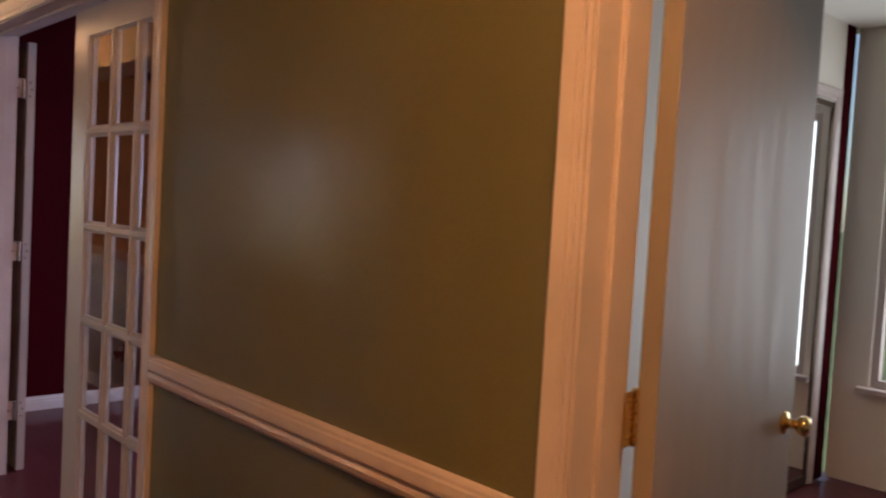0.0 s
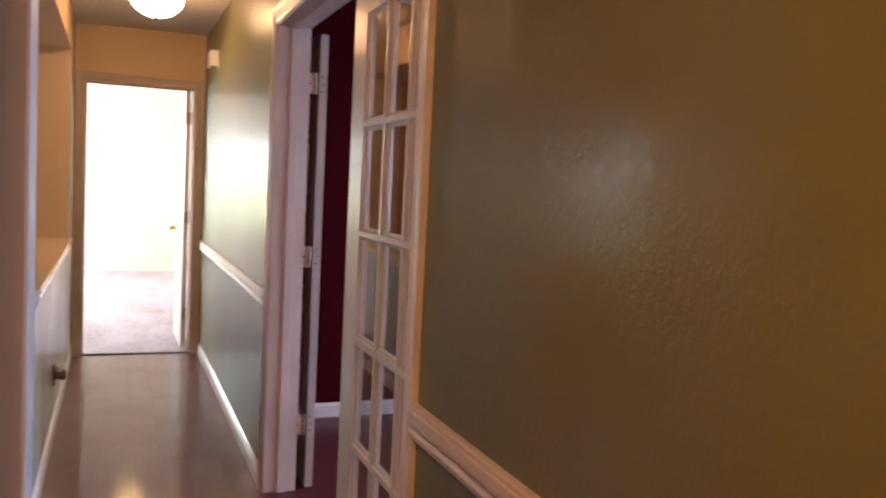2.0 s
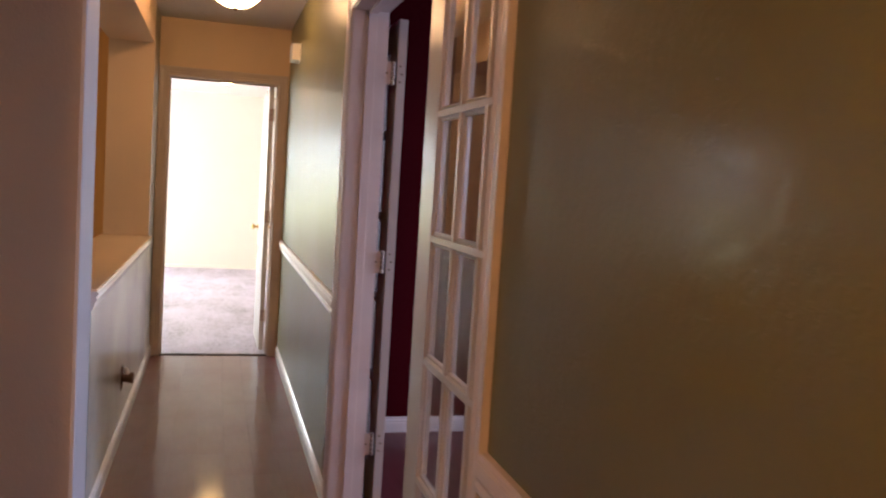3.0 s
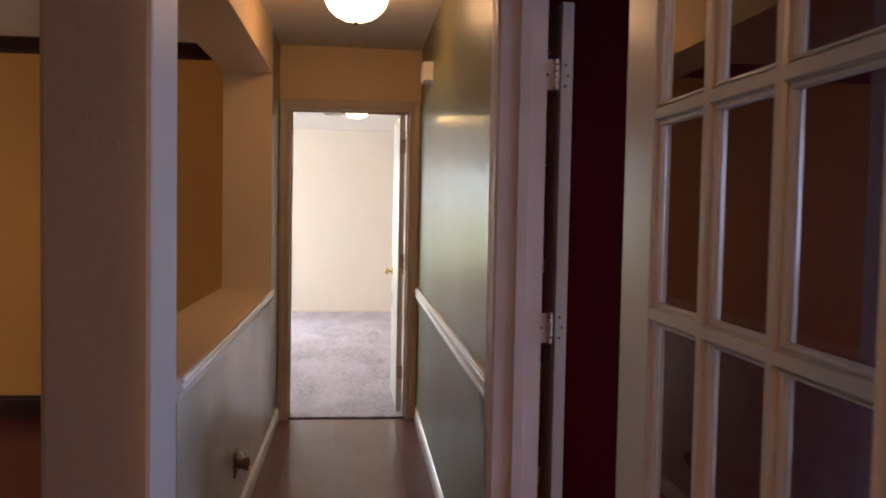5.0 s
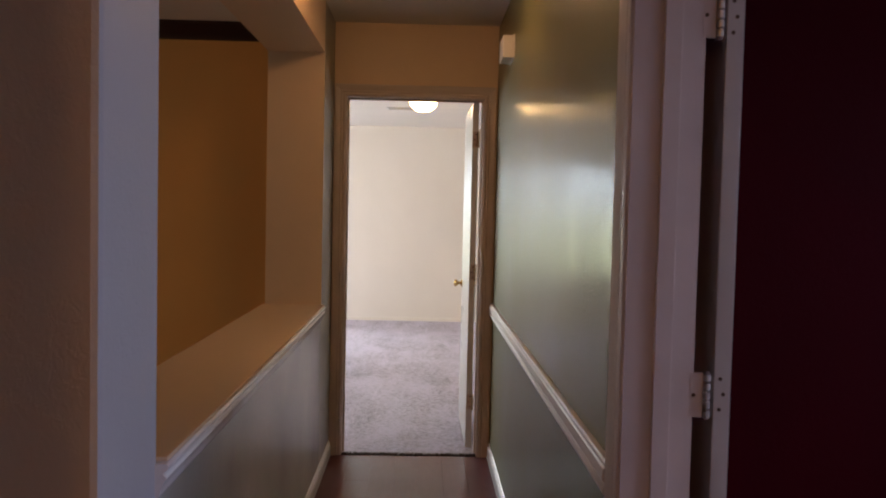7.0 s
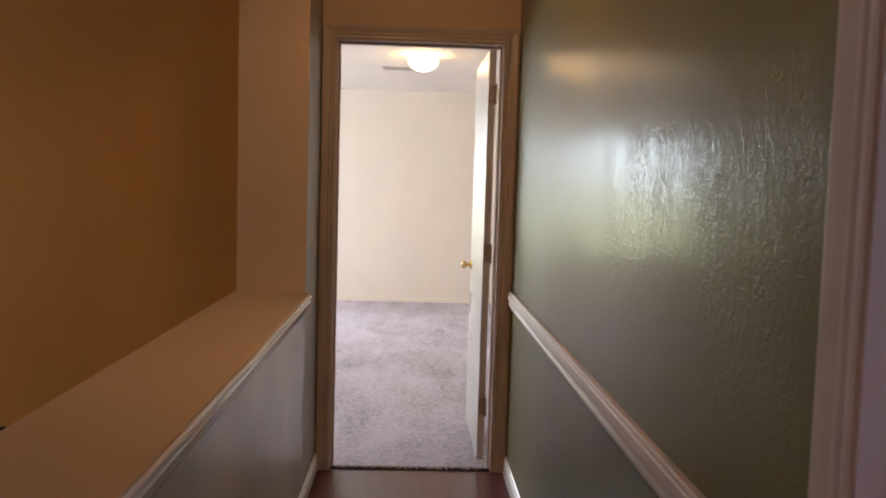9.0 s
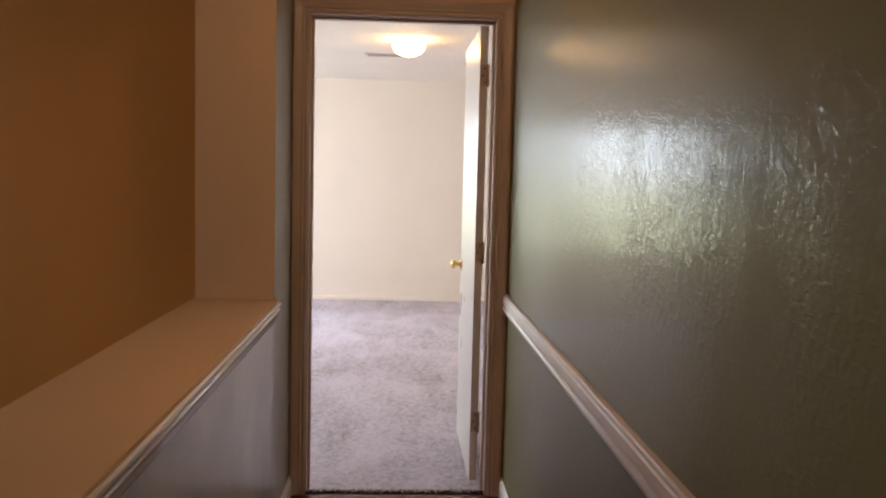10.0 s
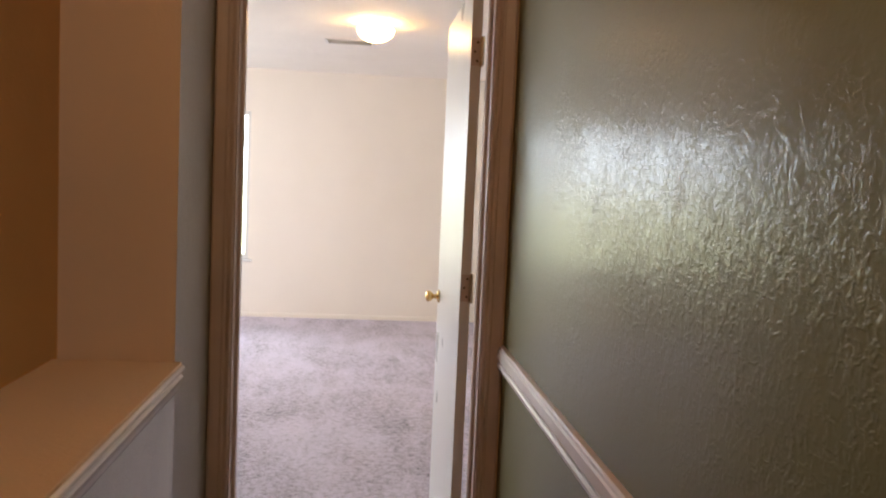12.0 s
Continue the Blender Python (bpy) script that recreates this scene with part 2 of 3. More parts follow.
def lathe(profile, steps=32, bm=None, m=None):
    """A solid of revolution round z from (radius, height) pairs."""
    bm = bm or bmesh.new()
    rings = []
    for r, z in profile:
        ring = [bm.verts.new((max(r, 1e-5) * math.cos(2 * math.pi * i / steps), max(r, 1e-5) * math.sin(2 * math.pi * i / steps), z)) for i in range(steps)]
        rings.append(ring)
    for a, b in zip(rings, rings[1:]):
        for i in range(steps):
            j = (i + 1) % steps
            bm.faces.new((a[i], a[j], b[j], b[i]))
    bm.faces.new(rings[0][::-1])
    bm.faces.new(rings[-1])
    if m:
        bmesh.ops.transform(bm, matrix=m, verts=[v for r in rings for v in r])
    return bm


def moulding(profile, path, across, out, bm=None):
    """A moulding swept along path with mitred corners. profile: (across, out) pairs; across: for each leg the way in which its width runs."""
    bm = bm or bmesh.new()
    path = [Vector(p) for p in path]
    legs = [Vector(a) for a in across]
    out = Vector(out)
    rings = []
    for i, p in enumerate(path):
        if i == 0:
            side = legs[0]
        elif i == len(path) - 1:
            side = legs[-1]
        else:
            side = legs[i - 1] + legs[i]
        rings.append([bm.verts.new(p + side * a + out * o) for a, o in profile])
    n = len(profile)
    for a, b in zip(rings, rings[1:]):
        for i in range(n):
            j = (i + 1) % n
            bm.faces.new((a[i], a[j], b[j], b[i]))
    bm.faces.new(rings[0])
    bm.faces.new(rings[-1][::-1])
    return bm


CASING = [(0, 0), (0, 0.009), (0.004, 0.012), (0.011, 0.012), (0.014, 0.009), (0.019, 0.009), (0.023, 0.013), (0.028, 0.0135), (0.032, 0.012), (0.05, 0.016), (0.064, 0.018), (0.07, 0.016), (0.07, 0)]
REVEAL, CW = 0.005, 0.07
CHAIR = [(0, 0), (0, 0.006), (0.004, 0.012), (0.012, 0.018), (0.022, 0.02), (0.03, 0.017), (0.033, 0.013), (0.037, 0.013), (0.039, 0.019), (0.043, 0.022), (0.05, 0.022), (0.066, 0.02), (0.07, 0.0165), (0.077, 0.0155), (0.081, 0.012), (0.082, 0)]
LEDGE_RAIL = [(0, 0), (0, 0.004), (0.006, 0.008), (0.02, 0.012), (0.03, 0.016), (0.034, 0.02), (0.038, 0.0225), (0.042, 0.02), (0.044, 0.0165), (0.049, 0.0165), (0.051, 0.021), (0.0555, 0.026), (0.06, 0.026), (0.064, 0.021), (0.064, 0)]
BASE = [(0, 0), (0, 0.013), (0.05, 0.013), (0.058, 0.011), (0.066, 0.012), (0.074, 0.007), (0.082, 0.006), (0.085, 0.003), (0.085, 0)]
CROWN = [(0, 0), (0, 0.075), (-0.015, 0.075), (-0.03, 0.06), (-0.05, 0.04), (-0.07, 0.018), (-0.088, 0.015), (-0.095, 0)]
UP = (0, 0, 1)


def trim_run(name, profile, a, b, out, material, label, category="trim"):
    return structure(name, moulding(profile, [a, b], [UP], out), material, label, category)


def casing_y(name, x0, x1, head, y, out, label, width=1.0):
    """Casing round an opening in a wall that runs along x: three sides, mitred."""
    bm = moulding([(a * width, o * (2 - width)) for a, o in CASING], [(x0 - REVEAL, y, 0), (x0 - REVEAL, y, head + REVEAL), (x1 + REVEAL, y, head + REVEAL), (x1 + REVEAL, y, 0)], [(-1, 0, 0), UP, (1, 0, 0)], (0, out, 0))
    return structure(name, bm, TRIM, label, "door casing")


def casing_x(name, y0, y1, head, x, out, label):
    bm = moulding([(a * 0.9, o) for a, o in CASING], [(x, y0 - REVEAL, 0), (x, y0 - REVEAL, head + REVEAL), (x, y1 + REVEAL, head + REVEAL), (x, y1 + REVEAL, 0)], [(0, -1, 0), UP, (0, 1, 0)], (out, 0, 0))
    return structure(name, bm, TRIM, label, "door casing")


def walls(name, blocks, material, label):
    """A wall with openings, as a row of blocks that butt end to end."""
    for n, b in enumerate(blocks):
        structure("%s_%d" % (name, n + 1), box(*b), material, label, "wall")


# ---- the plan ----
YR, YL, XE = 1.19, 0.275, -6.745       # green wall, pony wall, end wall
WALL, CEILING = 0.13, 2.44
FR0, FR1, HEAD = -3.675, -1.861, 2.03  # french doorway
SD0, SD1 = -0.286, 0.53                 # side room's doorway
ED0, ED1 = 0.346, 1.115                 # bedroom doorway
Y2 = YR + WALL
JT = 0.018                              # jamb thickness

# long green wall with both doorways
walls("wall_hall_north", (
    (XE, FR0 - JT, YR, Y2, 0, CEILING), (FR0 - JT, FR1 + JT, YR, Y2, HEAD + JT, CEILING), (FR1 + JT, SD0 - JT, YR, Y2, 0, CEILING),
    (SD0 - JT, SD1 + JT, YR, Y2, HEAD + JT, CEILING), (SD1 + JT, 3.2, YR, Y2, 0, CEILING)), GREEN, "olive green glossy textured hall wall")
walls("wall_hall_end", (
    (XE - 0.12, XE, -0.01, ED0 - JT, 0, CEILING), (XE - 0.12, XE, ED0 - JT, ED1 + JT, HEAD + JT, CEILING), (XE - 0.12, XE, ED1 + JT, Y2, 0, CEILING)), TAN, "tan painted wall at the end of the hall")
# pony wall, posts and beam round the open ledge
OP0, OP1, SILL, SOFFIT = -6.28, -3.66, 0.899, 2.185
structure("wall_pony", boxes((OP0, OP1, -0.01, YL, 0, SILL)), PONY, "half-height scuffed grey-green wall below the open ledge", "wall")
structure("ledge", box(OP0, OP1, -0.02, YL + 0.0185, SILL, SILL + 0.012, bevel=0.003), TAN, "tan painted ledge on top of the half-height wall", "ledge")
post_far = structure("wall_post_far", boxes((XE, OP0, -0.01, YL, 0, CEILING)), TAN, "tan wall stub with a grey-green hall face", "wall")
post_near = structure("wall_post_near", box(OP1, -3.36, 0.008, YL, 0, CEILING, bevel=0.014), TAN, "tan square post with a pale grey hall face", "post")
for post, face_paint in ((post_far, GREYGREEN), (post_near, GREY)):
    post.data.materials.append(face_paint)
    for face in post.data.polygons:
        face.material_index = int(face.normal.y > 0.9)
structure("beam", boxes((OP0, OP1, -0.01, YL, SOFFIT, CEILING)), TAN, "tan dropped beam over the open ledge", "beam")
structure("wall_foyer_south", box(-2.21, -1.1, -0.01, YL, 0, CEILING, bevel=0.014), GREY, "pale grey wall end beside the dining opening", "wall")
structure("beam_dining", boxes((-3.36, -2.21, 0.008, YL, SOFFIT, CEILING)), TAN, "tan beam over the dining opening", "beam")

# dining room, beyond the ledge
walls("wall_dining_west", (
    (-7.0, -6.88, -1.93, -0.01, 0, CEILING), (-7.0, -6.88, -2.87, -1.93, 0, 0.7), (-7.0, -6.88, -2.87, -1.93, 2.0, CEILING), (-7.0, -6.88, -4.6, -2.87, 0, CEILING)), OCHRE, "ochre painted dining room wall")
structure("wall_dining_return", boxes((XE - 0.12, XE - 0.001, -0.13, -0.011, 0, CEILING)), OCHRE, "ochre painted return beside the post", "wall")
# unseen wall; its opening is added for the dining fill lamp
walls("wall_south", ((-7.0, -5.55, -4.72, -4.6, 0, CEILING), (-5.55, -3.65, -4.72, -4.6, 2.15, CEILING), (-5.55, -3.65, -4.72, -4.6, 0, 0.2), (-3.65, 3.3, -4.72, -4.6, 0, CEILING)), OCHRE, "ochre painted wall closing the dining side")
structure("wall_east", boxes((3.2, 3.32, -4.6, Y2, 0, CEILING)), TAN, "tan wall closing the foyer", "wall")
trim_run("crown_dining", CROWN, (-6.88, -4.6, CEILING), (-6.88, -0.14, CEILING), (1, 0, 0), DARKTRIM, "dark brown crown moulding under the ceiling")
trim_run("baseboard_dining", [(a * 1.65, o) for a, o in BASE], (-6.88, -4.6, 0), (-6.88, -0.14, 0), (1, 0, 0), DARKTRIM, "dark brown baseboard on the ochre wall", "baseboard")

# red room behind the french doors
structure("wall_red_west", boxes((-4.92, -4.8, Y2, 4.7, 0, CEILING)), MAROON, "dark maroon painted wall", "wall")
walls("wall_red_north", ((-4.92, -3.45, 4.7, 4.82, 0, CEILING), (-3.45, -1.95, 4.7, 4.82, 0, 0.7), (-3.45, -1.95, 4.7, 4.82, 2.0, CEILING), (-1.95, -1.37, 4.7, 4.82, 0, CEILING)), MAROON, "dark maroon wall with the window")
walls("wall_red_south", ((-4.8, FR0 - JT, Y2, Y2 + 0.006, 0, CEILING), (FR0 - JT, FR1 + JT, Y2, Y2 + 0.006, HEAD + JT, CEILING), (FR1 + JT, -1.49, Y2, Y2 + 0.006, 0, CEILING)), MAROON, "maroon paint on the room side of the hall wall")
structure("wall_between_rooms", boxes((-1.49, -1.37, Y2, 4.7, 0, CEILING)), CREAM, "painted wall between the red room and the side room", "wall")
trim_run("baseboard_red", BASE, (-4.8, Y2, 0), (-4.8, 4.7, 0), (1, 0, 0), TRIM, "white baseboard along the maroon wall", "baseboard")

# side room with the window
walls("wall_side_north", ((-1.37, -1.18, 4.86, 4.98, 0, CEILING), (-1.18, 0.75, 4.86, 4.98, 0, 0.53), (-1.18, 0.75, 4.86, 4.98, 2.0, CEILING), (0.75, 3.3, 4.86, 4.98, 0, CEILING)), CREAM, "pale painted wall with the bright window")
structure("wall_side_east", boxes((3.2, 3.32, Y2, 4.86, 0, CEILING)), CREAM, "pale painted side room wall", "wall")
structure("window_sill", box(-1.23, 0.8, 4.8, 4.87, 0.5, 0.53, bevel=0.006), TRIM, "white window sill", "sill")
structure("window_side_room", boxes((-1.18, -1.14, 4.88, 4.92, 0.53, 2.0), (0.71, 0.75, 4.88, 4.92, 0.53, 2.0), (-1.14, 0.71, 4.88, 4.92, 0.53, 0.57), (-1.14, 0.71, 4.88, 4.92, 1.96, 2.0), (-0.23, -0.19, 4.88, 4.92, 0.57, 1.96)),
          TRIM, "white framed window full of daylight", "window")

# bedroom
BX0, BX1, BY0, BY1 = -12.5, XE - 0.12, -2.6, 2.4
walls("wall_bedroom_west", ((BX0 - 0.12, BX0, -0.395, BY1, 0, CEILING), (BX0 - 0.12, BX0, -2.3, -0.395, 0, 0.58), (BX0 - 0.12, BX0, -2.3, -0.395, 2.03, CEILING), (BX0 - 0.12, BX0, BY0, -2.3, 0, CEILING)), CREAM, "cream painted bedroom wall")
walls("wall_bedroom_south", ((BX0 - 0.12, -11.8, BY0 - 0.12, BY0, 0, CEILING), (-11.8, -9.4, BY0 - 0.12, BY0, 0, 0.6), (-11.8, -9.4, BY0 - 0.12, BY0, 2.1, CEILING), (-9.4, -7.0, BY0 - 0.12, BY0, 0, CEILING)), CREAM, "cream painted bedroom wall with a wide window")
structure("wall_bedroom_north", boxes((BX0 - 0.12, BX1, BY1, BY1 + 0.12, 0, CEILING)), CREAM, "cream painted bedroom wall", "wall")
walls("wall_bedroom_east", ((-7.12, -7.004, BY0, -0.14, 0, CEILING), (-7.004, BX1 - 0.001, -0.135, -0.011, 0, CEILING), (BX1 - 0.006, BX1, -0.01, ED0 - 0.07, 0, CEILING), (BX1 - 0.006, BX1, ED0 - 0.07, ED1 + 0.07, HEAD + 0.07, CEILING), (BX1 - 0.006, BX1, ED1 + 0.07, BY1, 0, CEILING)), CREAM, "cream painted wall on the bedroom side of the doorway")
structure("wall_behind_red_room", boxes((XE, XE + 0.12, Y2, BY1 + 0.12, 0, CEILING)), CREAM, "plain wall closing the gap", "wall")
trim_run("baseboard_bedroom", [(a * 0.6, o * 0.7) for a, o in BASE], (BX0, BY0, 0), (BX0, BY1, 0), (1, 0, 0), CREAM, "cream painted baseboard above the carpet", "baseboard")

# ceilings
structure("ceiling_hall", boxes((XE, 3.2, -0.01, Y2, CEILING, CEILING + 0.1)), CEIL, "tan textured hall ceiling", "ceiling")
structure("ceiling_dining", boxes((-7.0, 3.2, -4.7, -0.01, CEILING, CEILING + 0.1)), CEIL, "tan textured dining ceiling", "ceiling")
structure("ceiling_rooms", boxes((-4.92, 3.3, Y2, 4.98, CEILING, CEILING + 0.1)), WHITE_CEIL, "white textured ceiling", "ceiling")
structure("ceiling_bedroom", boxes((BX0 - 0.12, BX1, BY0 - 0.12, BY1 + 0.12, CEILING, CEILING + 0.1)), WHITE_CEIL, "white textured bedroom ceiling", "ceiling")

# floors
floor = structure("floor", boxes((-7.0, 3.3, -4.7, 4.98, -0.15, -0.012)), PLANK, "dark red-brown laminate floor", "floor")
structure("carpet", boxes((BX0, -7.01, BY0, BY1, -0.15, 0.006), (-7.01, BX1, -0.135, BY1, -0.15, 0.006), (BX1, XE - 0.03, ED0 - JT, ED1 + JT, -0.15, 0.006)), CARPET, "greige cut pile carpet with vacuum marks", "carpet")
structure("threshold_strip", moulding([(0, 0), (0.0, 0.004), (0.012, 0.011), (0.028, 0.011), (0.04, 0.004), (0.04, 0)], [(XE - 0.05, ED0, -0.002), (XE - 0.05, ED1, -0.002)], [(1, 0, 0)], UP), DARKTRIM, "dark metal strip where carpet meets laminate", "threshold")
ragged = random.Random(9)
edge = bmesh.new()
for k in range(84):
    y0 = ED0 + 0.002 + k * (ED1 - ED0 - 0.004) / 84
    add_box(edge, XE - 0.034, XE - 0.028 + ragged.uniform(0.0, 0.018), y0, y0 + 0.0085, -0.004, 0.007 + ragged.uniform(0.0, 0.007), bevel=0.002)
tagged(link("carpet_edge", edge, CARPET), "ragged cut edge of the greige carpet at the doorway", "carpet", kind="stuff")
structure("ground", boxes((-400, 400, -400, 400, -0.3, -0.2)), GROUND, "lawn round the house", "ground")
structure("backdrop_garden", boxes((-19, -18.9, -12, 8, -0.2, 9)), OUTSIDE, "bright garden beyond the bedroom window", "backdrop")

# trim in the hall
trim_run("chair_rail_north_far", CHAIR, (XE, YR, 0.805), (FR0 - REVEAL - CW, YR, 0.805), (0, -1, 0), TRIM, "white moulded chair rail on the green wall", "chair rail")
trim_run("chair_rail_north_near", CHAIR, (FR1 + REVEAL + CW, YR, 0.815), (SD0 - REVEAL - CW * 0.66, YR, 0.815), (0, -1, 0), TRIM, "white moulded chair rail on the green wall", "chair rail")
# ledge rail and far baseboards take the lighter copy, bedroom light in its colour
trim_run("chair_rail_ledge", [(a * 1.12, o) for a, o in LEDGE_RAIL], (OP0, YL, 0.831), (OP1 + 0.02, YL, 0.831), (0, 1, 0), LIT_TRIM, "white moulded rail along the ledge", "chair rail")
trim_run("baseboard_north_far", BASE, (XE, YR, 0), (FR0 - REVEAL - CW, YR, 0), (0, -1, 0), LIT_TRIM, "white baseboard below the green wall", "baseboard")
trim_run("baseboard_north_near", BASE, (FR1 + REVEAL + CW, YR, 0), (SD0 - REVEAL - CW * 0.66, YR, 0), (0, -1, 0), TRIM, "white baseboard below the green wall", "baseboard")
trim_run("baseboard_ledge", BASE, (XE, YL, 0), (-3.36, YL, 0), (0, 1, 0), LIT_TRIM, "white baseboard below the half-height wall", "baseboard")
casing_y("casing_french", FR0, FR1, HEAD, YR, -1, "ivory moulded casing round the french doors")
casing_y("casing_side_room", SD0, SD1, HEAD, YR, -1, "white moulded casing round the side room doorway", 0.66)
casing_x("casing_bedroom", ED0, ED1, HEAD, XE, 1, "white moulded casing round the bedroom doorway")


def jamb(name, label, sides, stops):
    """A door lining: two side boards and a head, with stops."""
    ob = structure(name, box(*sides[0]), TRIM, label, "door jamb")
    for b in sides[1:]:
        part("jamb_board", box(*b), TRIM, ob)
    for b in stops:
        part("door_stop", box(*b, bevel=0.0015), TRIM, ob)
    return ob


def jamb_y(name, x0, x1, y0, y1, head, stop_y, label):
    t, k = JT, 0.011
    jamb(name, label, ((x0 - t, x0, y0, y1, 0, head + t), (x1, x1 + t, y0, y1, 0, head + t), (x0, x1, y0, y1, head, head + t)),
         ((x0, x0 + k, stop_y, stop_y + 0.035, 0, head), (x1 - k, x1, stop_y, stop_y + 0.035, 0, head), (x0 + k, x1 - k, stop_y, stop_y + 0.035, head - k, head)))


jamb_y("jamb_french", FR0, FR1, YR - 0.003, Y2 + 0.008, HEAD, Y2 - 0.075, "white painted jamb of the french doors")
jamb_y("jamb_side_room", SD0, SD1, YR - 0.003, Y2 + 0.003, HEAD, Y2 - 0.075, "white painted jamb of the side room doorway")
JX0, JX1, SX0, SX1, K = XE - 0.123, XE + 0.003, XE - 0.08, XE - 0.045, 0.011
jamb("jamb_bedroom", "white painted bedroom door jamb with stop",
     ((JX0, JX1, ED0 - JT, ED0, 0, HEAD + JT), (JX0, JX1, ED1, ED1 + JT, 0, HEAD + JT), (JX0, JX1, ED0, ED1, HEAD, HEAD + JT)),
     ((SX0, SX1, ED0, ED0 + K, 0, HEAD), (SX0, SX1, ED1 - K, ED1, 0, HEAD), (SX0, SX1, ED0 + K, ED1 - K, HEAD - K, HEAD)))


# ---- doors ----
def hinge(parent, x, y, z, material=AGED, lean=0):
    """Butt hinge: barrel with five knuckles, and two leaves."""
    bm = bmesh.new()
    for i in range(5):
        lathe([(0.0, -0.0089), (0.0042, -0.0089), (0.0056, -0.0074), (0.0078, -0.006), (0.0078, 0.006), (0.0056, 0.0074), (0.0042, 0.0089), (0.0, 0.0089)], 12, bm, Matrix.Translation((x, y, z + (i - 2) * 0.0182)))
    for end in (-1, 1):
        lathe([(0.0, 0.0), (0.0062, 0.0), (0.005, 0.0015), (0.003, 0.0028), (0.0, 0.003)], 10, bm, Matrix.Translation((x, y, z + end * 0.0455)) @ Matrix.Rotation(0 if end > 0 else math.pi, 4, "X"))
    ob = part("hinge", bm, material, parent, "worn metal hinge")
    part("hinge_plate", box(x - 0.036, x - 0.002, y - 0.0012, y + 0.0012, z - 0.045, z + 0.045, bevel=0.0006), material, ob)
    for k, dz in enumerate((-0.03, 0.0, 0.03)):
        part("screw", lathe([(0, 0.0), (0.004, 0.0), (0.0034, 0.0012), (0, 0.0014)], 10, None, pose(x - 0.02 + 0.008 * (k % 2), y - 0.001, z + dz, 90, 0, 0)), material, ob)
    return ob


def knob(parent, m, side):
    """Door knob with rose, neck and ball, along local y."""
    turn = m @ Matrix.Rotation(radians(-90 * side), 4, "X") @ Matrix.Scale(0.86, 4)
    bm = lathe([(0, 0), (0.031, 0), (0.032, 0.003), (0.028, 0.008), (0.016, 0.011), (0.0115, 0.016), (0.0115, 0.03), (0.017, 0.034), (0.025, 0.042), (0.0275, 0.051), (0.026, 0.058), (0.019, 0.064), (0.008, 0.066), (0, 0.066)], 28)
    bmesh.ops.transform(bm, matrix=turn, verts=bm.verts)
    return part("knob", bm, BRASS, parent, "polished brass knob", smooth=True)


LEAF_H, LEAF_T = 2.005, 0.035
STILE, TOP, BOTTOM, BAR = 0.15, 0.1, 0.17, 0.03


def french_leaf(name, at, w, label, astragal):
    """A leaf of three by five panes; hinge edge at x = 0, leaf runs along -x, thickness along y."""
    leaf = thing(name, at, label, "french door", "french doors")
    h, t = LEAF_H, LEAF_T
    part("stile", box(-STILE, 0, 0, t, 0, h, bevel=0.002), LEAFPAINT, leaf)
    part("stile", box(-w, -w + STILE, 0, t, 0, h, bevel=0.002), LEAFPAINT, leaf)
    part("top_rail", box(-w + STILE, -STILE, 0.0005, t - 0.0005, h - TOP, h), LEAFPAINT, leaf)
    part("bottom_rail", box(-w + STILE, -STILE, 0.0005, t - 0.0005, 0, BOTTOM), LEAFPAINT, leaf)
    gw, gh = w - 2 * STILE, h - TOP - BOTTOM
    h1, h2, f1, f2 = BAR / 2, BAR / 2 - 0.004, 0.0095, 0.0085
    side = [(-h1, 0.012), (-h2, 0.009), (-h2, 0.006), (-f1, 0.003), (-f2, 0.001)]
    near_side = side + [(-a, o) for a, o in side[::-1]]
    bar = near_side + [(-a, t - o) for a, o in near_side]
    for i in (1, 2):
        x = -w + STILE + gw * i / 3
        part("muntin", moulding(bar, [(x, 0, BOTTOM), (x, 0, h - TOP)], [(1, 0, 0)], (0, 1, 0)), LEAFPAINT, leaf)
    for j in range(1, 5):
        z = BOTTOM + gh * j / 5
        part("muntin", moulding([(a, o * 0.98 + 0.0004) for a, o in bar], [(-w + STILE, 0, z), (-STILE, 0, z)], [UP], (0, 1, 0)), LEAFPAINT, leaf)
    bead = [(0, 0.008), (0, t - 0.008), (0.003, t - 0.0085), (0.005, t - 0.011), (0.006, t - 0.0145), (0.006, 0.0145), (0.005, 0.011), (0.003, 0.0085)]
    for i in range(3):
        for j in range(5):
            x0, x1 = -w + STILE + gw * i / 3 + BAR / 2 * (i > 0), -w + STILE + gw * (i + 1) / 3 - BAR / 2 * (i < 2)
            z0, z1 = BOTTOM + gh * j / 5 + BAR / 2 * (j > 0), BOTTOM + gh * (j + 1) / 5 - BAR / 2 * (j < 4)
            pane = part("pane", box(x0 + 0.001, x1 - 0.001, t / 2 - 0.002, t / 2 + 0.002, z0 + 0.001, z1 - 0.001), GLASS, leaf, "clear glass pane")
            pane.visible_shadow = False
            part("glazing_bead", moulding(bead, [(x0, 0, z0), (x1, 0, z0), (x1, 0, z1), (x0, 0, z1), (x0, 0, z0)], [(0.0, 0, 1), (-1, 0, 0), (0, 0, -1), (1, 0, 0)], (0, 1, 0)), LEAFPAINT, leaf)
    if astragal:
        part("astragal", box(-w - 0.012, -w, 0.003, 0.032, 0.004, h - 0.003, bevel=0.003), LEAFPAINT, leaf)
    return leaf


